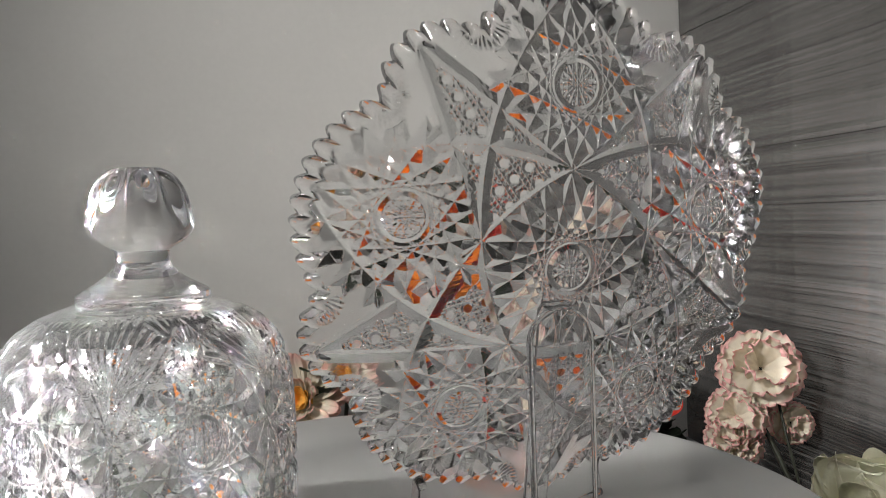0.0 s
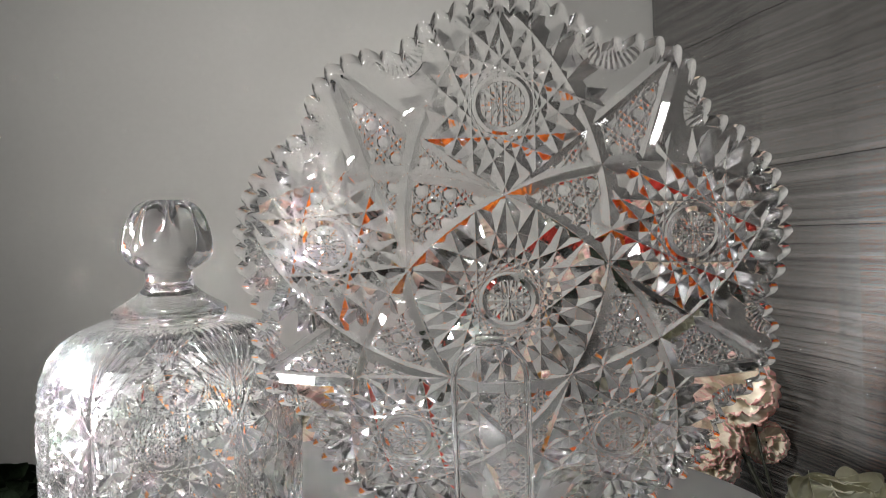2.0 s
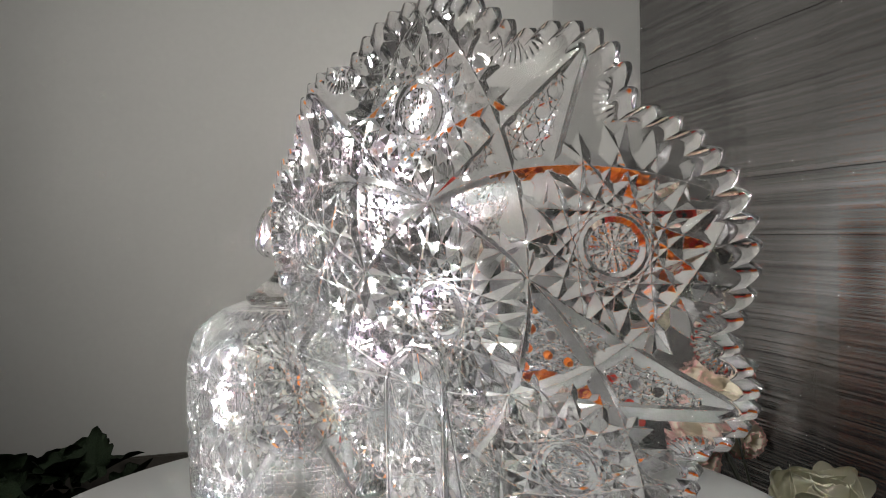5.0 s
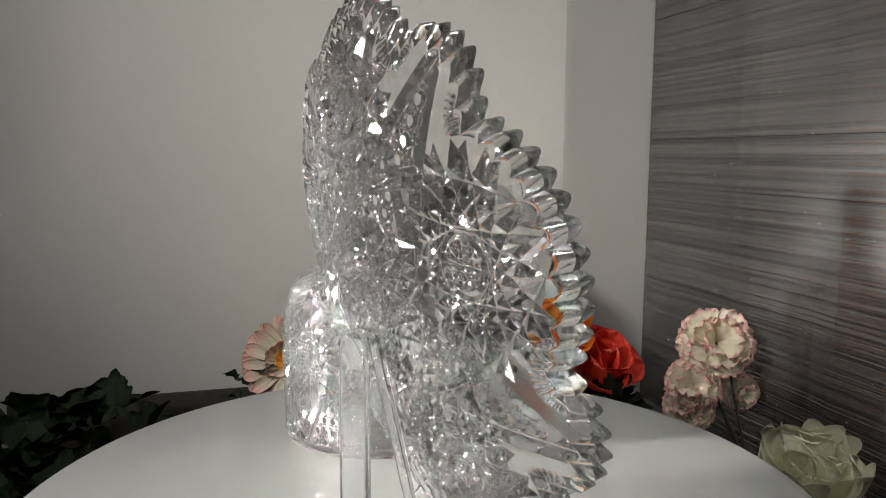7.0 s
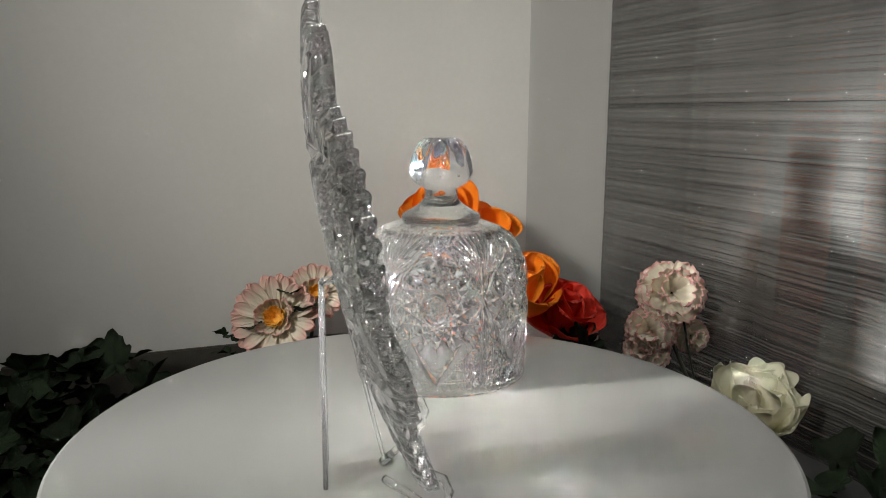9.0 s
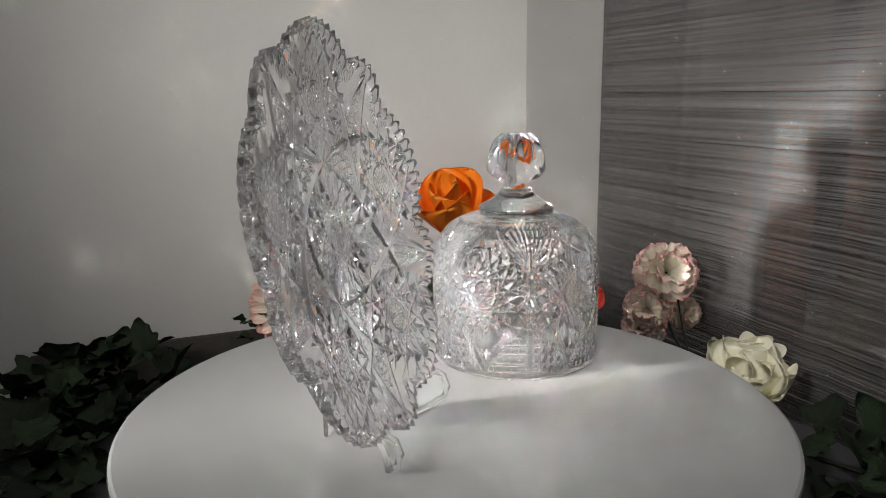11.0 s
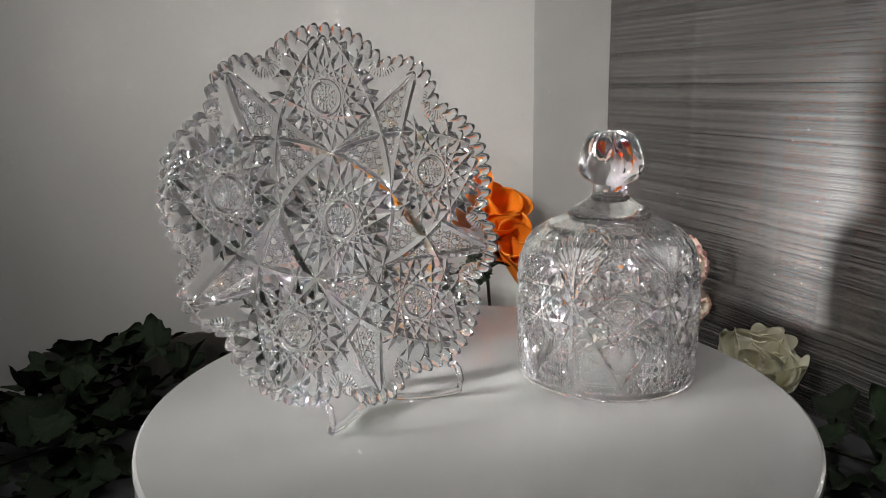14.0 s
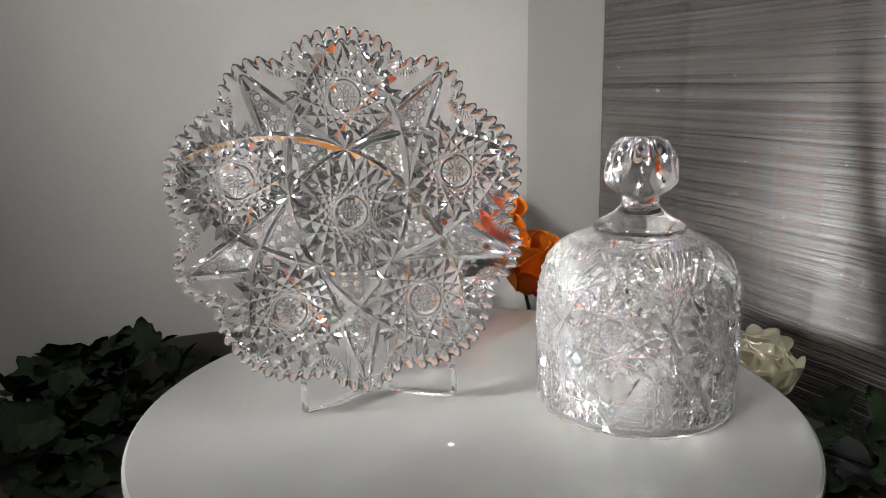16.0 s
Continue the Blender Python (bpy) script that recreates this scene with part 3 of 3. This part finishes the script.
def head_pose(at, facing, spin=0):
    """A pose whose +z looks along facing."""
    return Matrix.Translation(at) @ Vector(facing).to_track_quat("Z", "Y").to_matrix().to_4x4() @ pose(0, 0, 0, 0, 0, spin)


def whorl(thing, meshes, mat, count, radius, tilt, rng, lift=0.0, jitter=6.0, start=0.0, name="petal"):
    """One ring of petals; tilt 0 lies flat, 90 stands upright."""
    for i in range(count):
        a = start + 360 * i / count + rng.uniform(-jitter, jitter)
        m = pose(0, 0, lift, 0, 0, a) @ pose(0, radius, 0, tilt + rng.uniform(-jitter, jitter), rng.uniform(-jitter, jitter), 0)
        mesh_part(name, meshes[int(rng.integers(len(meshes)))], mat, thing, m=m)


def button(radius, height, mat, thing, name="heart"):
    me = lathe([(0, height * 0.75), (radius * 0.3, height * 0.8), (radius * 0.55, height), (radius * 0.85, height * 0.8), (radius, height * 0.3), (radius * 0.9, -0.002), (0, -0.003)], 24)
    me.polygons.foreach_set("use_smooth", np.full(len(me.polygons), True))
    return mesh_part(name, me, mat, thing)


def gerbera(at, facing, size, seed, label):
    rng = np.random.default_rng(seed)
    thing = new("gerbera_daisy")
    long = [petal_mesh("petal", size, size * 0.30, 0.5, 0.25, 0.02, 0, 0.72, seed + k) for k in range(3)]
    short = [petal_mesh("petal", size * 0.66, size * 0.22, 0.5, 0.5, 0.02, 0, 0.7, seed + 5 + k) for k in range(2)]
    whorl(thing, long, M_DAISY, 17, size * 0.10, 14, rng, 0, 4)
    whorl(thing, long, M_DAISY, 16, size * 0.10, 24, rng, 0.002, 5, 10)
    whorl(thing, short, M_DAISY, 16, size * 0.08, 38, rng, 0.004, 6, 5)
    gold = [petal_mesh("floret", size * 0.50, size * 0.15, 0.5, 0.5, 0.02, 0, 0.7, seed + 11 + k) for k in range(2)]
    heart = button(size * 0.27, 0.011, M_YELLOW, thing)
    whorl(heart, gold, M_YELLOW, 18, size * 0.03, 48, rng, 0.004, 6, 5, "floret")
    thing.matrix_world = head_pose(at, facing)
    return tagged(thing, label, "flower", "gerbera daisies by the wall")


def tulip(at, facing, size, seed, mat, label, rings=((3, 62), (3, 48)), name="tulip", wide=0.80):
    rng = np.random.default_rng(seed)
    thing = new(name)
    meshes = [petal_mesh("petal", size, size * wide, 0.75, 0.30, 0.035, 0.02, 0.58, seed + k) for k in range(3)]
    for k, (n, tilt) in enumerate(rings):
        whorl(thing, meshes, mat, n, size * 0.10, tilt, rng, -0.004 * k, 10, 60 * k)
    button(size * 0.12, 0.012, M_YELLOW, thing)
    thing.matrix_world = head_pose(at, facing, seed * 37)
    return tagged(thing, label, "flower", "orange tulips by the wall" if name == "tulip" else "")


def carnation(at, facing, size, seed, label):
    rng = np.random.default_rng(seed)
    thing = new("carnation")
    meshes = [petal_mesh("petal", size, size * 0.95, 0.15, 0.15, 0.10, 0.12, 0.86, seed + k, 0.75) for k in range(4)]
    for k, (n, tilt, s) in enumerate(((7, -10, 0.06), (6, 14, 0.06), (5, 38, 0.05), (4, 62, 0.03))):
        whorl(thing, meshes, M_PINK, n, size * s, tilt, rng, 0.003 * k, 10, 25 * k)
    button(size * 0.10, 0.006, M_STEM, thing, "calyx")
    thing.matrix_world = head_pose(at, facing)
    return tagged(thing, label, "flower", "carnations by the film")


def rose(at, facing, size, seed, mat, label, name="rose"):
    rng = np.random.default_rng(seed)
    thing = new(name)
    meshes = [petal_mesh("petal", size, size * 1.25, 0.95, 0.42, 0.025, 0.02, 0.62, seed + k, 0.35) for k in range(4)]
    small = [petal_mesh("petal", size * 0.8, size * 0.9, 1.0, 0.5, 0.03, 0.03, 0.66, seed + 9 + k, 0.3) for k in range(2)]
    for k, (n, tilt) in enumerate(((4, 30), (4, 52), (3, 70))):
        whorl(thing, meshes, mat, n, size * 0.06, tilt, rng, 0.004 * k, 9, 30 * k)
    whorl(thing, small, mat, 3, size * 0.04, 78, rng, 0.012, 9)
    thing.matrix_world = head_pose(at, facing)
    return tagged(thing, label, "flower")


def stem(points, radius, label="thin dark green wire flower stem"):
    ob = mesh_part("flower_stem", rod(points, radius), M_STEM)
    return tagged(ob, label, "stem", "flower stems")


def leaf_mesh(name, size, lobes, seed):
    """An ivy-like leaf with a lobed outline and a folded midrib, from its stalk along +y."""
    rng = np.random.default_rng(seed)
    n, m = 40, 5
    a = np.linspace(0, 2 * np.pi, n, endpoint=False)
    out = 0.62 + 0.30 * np.cos(a) + 0.13 * np.cos(lobes * a) + 0.05 * np.cos(11 * a + seed) + rng.uniform(-0.025, 0.025, n)
    rows = []
    for k in range(m):
        s = max(k / (m - 1), 0.02)
        x, y = np.sin(a) * out * s * 0.62, 0.42 + np.cos(a) * out * s * 0.6
        z = 0.30 * np.abs(x) - 0.30 * (y - 0.3) ** 2 + 0.05 * np.sin(5 * a + seed) * s ** 2
        rows.append(np.stack([x, y, z], -1) * size)
    top = np.concatenate(rows)
    k = n * m
    low = top - np.array([0, 0, 0.0006])
    j = np.arange(n) + (m - 1) * n
    j2 = (np.arange(n) + 1) % n + (m - 1) * n
    quads = np.concatenate([grid_quads(m, n, True), grid_quads(m, n, True, k, True), np.stack([j, j + k, j2 + k, j2], -1)])
    return raw_mesh(name, np.concatenate([top, low]), quads, True)


LEAVES = [leaf_mesh("leaf", 1.0, lobes, k) for k, lobes in enumerate((5, 5, 4, 6))]


def foliage(name, spots, size, seed, label, stalk):
    """A spray of leaves: spots are centres with a spread and a count."""
    rng = np.random.default_rng(seed)
    thing = new(name)
    mesh_part("stalk", rod(stalk, 0.003), M_STEM, thing)
    for centre, spread, count in spots:
        for _ in range(count):
            p = np.array(centre) + rng.normal(0, 1, 3) * np.array(spread)
            p[2] = max(p[2], GROUND + 0.012)
            s = size * rng.uniform(0.75, 1.3)
            m = Matrix.Translation(p) @ pose(0, 0, 0, rng.uniform(-10, 80), rng.uniform(-35, 35), rng.uniform(0, 360)) @ Matrix.Scale(s, 4)
            mesh_part("leaf", LEAVES[int(rng.integers(len(LEAVES)))], M_LEAF, thing, m=m)
    return tagged(thing, label, "foliage")


# ---- what stands round the turntable ----
board = new("low_board")
a, b = plan(0.022, 0.988), plan(0.022, 0.42)
way = Vector((b[0] - a[0], b[1] - a[1], 0))
m_board = Matrix.Translation(((a[0] + b[0]) / 2, (a[1] + b[1]) / 2, (GROUND - 0.084) / 2)) @ pose(0, 0, 0, 0, 0, math.degrees(math.atan2(way.y, way.x)))
part("panel", box(way.length, 0.008, -0.084 - GROUND, 0.0015), M_CORK, board)
board.matrix_world = m_board
tagged(board, "low dark brown fibre board leaning by the wall", "board")

VIEW = (-0.15, -1.0, 0.30)
gerbera((-0.249, 0.45, -0.033), (0.02, -1.0, 0.42), 0.064, 3, "cream gerbera daisy with pink petal tips and golden heart")
gerbera((-0.203, 0.50, -0.008), (0.25, -1.0, 0.55), 0.046, 8, "smaller pink-tipped cream daisy behind the larger one")
tulip((0.008, 0.52, 0.070), (-0.32, -0.55, 1.0), 0.104, 11, M_ORANGE, "bright orange silk tulip with broad loose petals")
tulip((0.048, 0.54, 0.050), (0.20, -0.55, 0.9), 0.088, 12, M_ORANGE, "orange silk tulip blossom opening to the side")
tulip((0.108, 0.49, -0.030), (0.12, -0.40, 1.0), 0.100, 13, M_ORANGE, "orange silk tulip half closed above a red bloom")
tulip((0.070, 0.505, 0.030), (0.15, -0.8, 0.45), 0.074, 14, M_ORANGE, "orange silk blossom with loose petals facing outward")
tulip((0.168, 0.495, -0.052), (0.25, -0.55, 0.75), 0.078, 21, M_RED, "deep red silk peony beside orange tulips", ((3, 70), (4, 52), (4, 34)), "peony", 0.85)
carnation((0.326, 0.455, 0.012), (-0.05, -1.0, 0.35), 0.052, 31, "cream carnation with ruffled pink edges")
carnation((0.300, 0.445, -0.042), (-0.30, -1.0, 0.25), 0.040, 32, "small ruffled pink and cream carnation")
carnation((0.293, 0.440, -0.072), (-0.40, -0.9, 0.45), 0.036, 33, "low pink carnation behind the turntable rim")
carnation((0.362, 0.475, -0.056), (0.35, -1.0, 0.10), 0.028, 34, "half-open pale carnation on a thin stem")
rose((0.386, 0.285, -0.122), (0.06, -0.30, 0.95), 0.080, 41, M_CREAM, "large creamy white silk rose")
stem([(0.318, 0.45, -0.035), (0.332, 0.432, -0.065), (0.350, 0.415, -0.110), (0.362, 0.405, GROUND)], 0.0028)
stem([(0.345, 0.445, -0.025), (0.350, 0.435, -0.06), (0.358, 0.42, -0.105), (0.366, 0.41, GROUND)], 0.0016)
stem([(0.03, 0.525, 0.075), (0.04, 0.535, 0.0), (0.05, 0.54, GROUND)], 0.003)
stem([(0.108, 0.50, -0.030), (0.12, 0.52, -0.08), (0.11, 0.53, GROUND)], 0.003)
stem([(-0.249, 0.455, -0.038), (-0.255, 0.48, -0.09), (-0.262, 0.485, GROUND)], 0.003)
stem([(-0.203, 0.505, -0.012), (-0.215, 0.52, -0.08), (-0.22, 0.52, GROUND)], 0.003)
stem([(0.386, 0.287, -0.122), (0.388, 0.295, -0.14), (0.39, 0.305, GROUND)], 0.004)
stem([(0.172, 0.505, -0.05), (0.165, 0.515, -0.1), (0.16, 0.52, GROUND)], 0.003)

foliage("ivy_garland", [((-0.450, 0.315, -0.090), (0.018, 0.012, 0.012), 11), ((-0.525, 0.312, -0.098), (0.010, 0.008, 0.010), 4),
                        ((-0.480, 0.27, -0.120), (0.045, 0.02, 0.012), 16), ((-0.50, 0.20, -0.128), (0.06, 0.035, 0.014), 24),
                        ((-0.57, 0.12, -0.132), (0.07, 0.05, 0.014), 26), ((-0.385, 0.325, -0.125), (0.025, 0.015, 0.008), 5), ((-0.47, 0.07, -0.146), (0.05, 0.03, 0.006), 6)],
        0.062, 51, "dark green artificial ivy garland heaped on the table", [(-0.36, 0.34, -0.14), (-0.50, 0.22, -0.145), (-0.62, 0.10, -0.15)])
foliage("ivy_spray", [((-0.305, 0.43, -0.055), (0.015, 0.012, 0.015), 5), ((-0.225, 0.44, -0.02), (0.012, 0.01, 0.012), 3)],
        0.034, 52, "few dark leaves behind the gerbera daisies", [(-0.30, 0.44, -0.12), (-0.27, 0.46, -0.05), (-0.23, 0.45, -0.02)])
foliage("leafy_spray", [((0.02, 0.47, -0.01), (0.02, 0.02, 0.03), 9), ((0.20, 0.46, -0.085), (0.025, 0.02, 0.012), 10)],
        0.055, 53, "green leaves under the orange and red flowers", [(0.03, 0.50, -0.12), (0.10, 0.49, -0.10), (0.21, 0.47, -0.10)])
foliage("ivy_clump", [((0.47, 0.11, -0.125), (0.035, 0.04, 0.012), 12), ((0.40, 0.18, -0.14), (0.04, 0.04, 0.006), 6), ((0.52, 0.02, -0.13), (0.04, 0.05, 0.014), 12)],
        0.058, 54, "dark ivy clump at the foot of the plastic film", [(0.38, 0.22, -0.145), (0.47, 0.11, -0.14), (0.55, 0.0, -0.145)])


def motions():
    times = [float(t) for t in range(17)]
    for thing, m in ((turntable, Matrix.Identity(4)), (plate, PLATE_AT), (dome, DOME_AT), (easel, EASEL_AT)):
        walk(thing, [(t, spun(t, m)) for t in times])


motions()
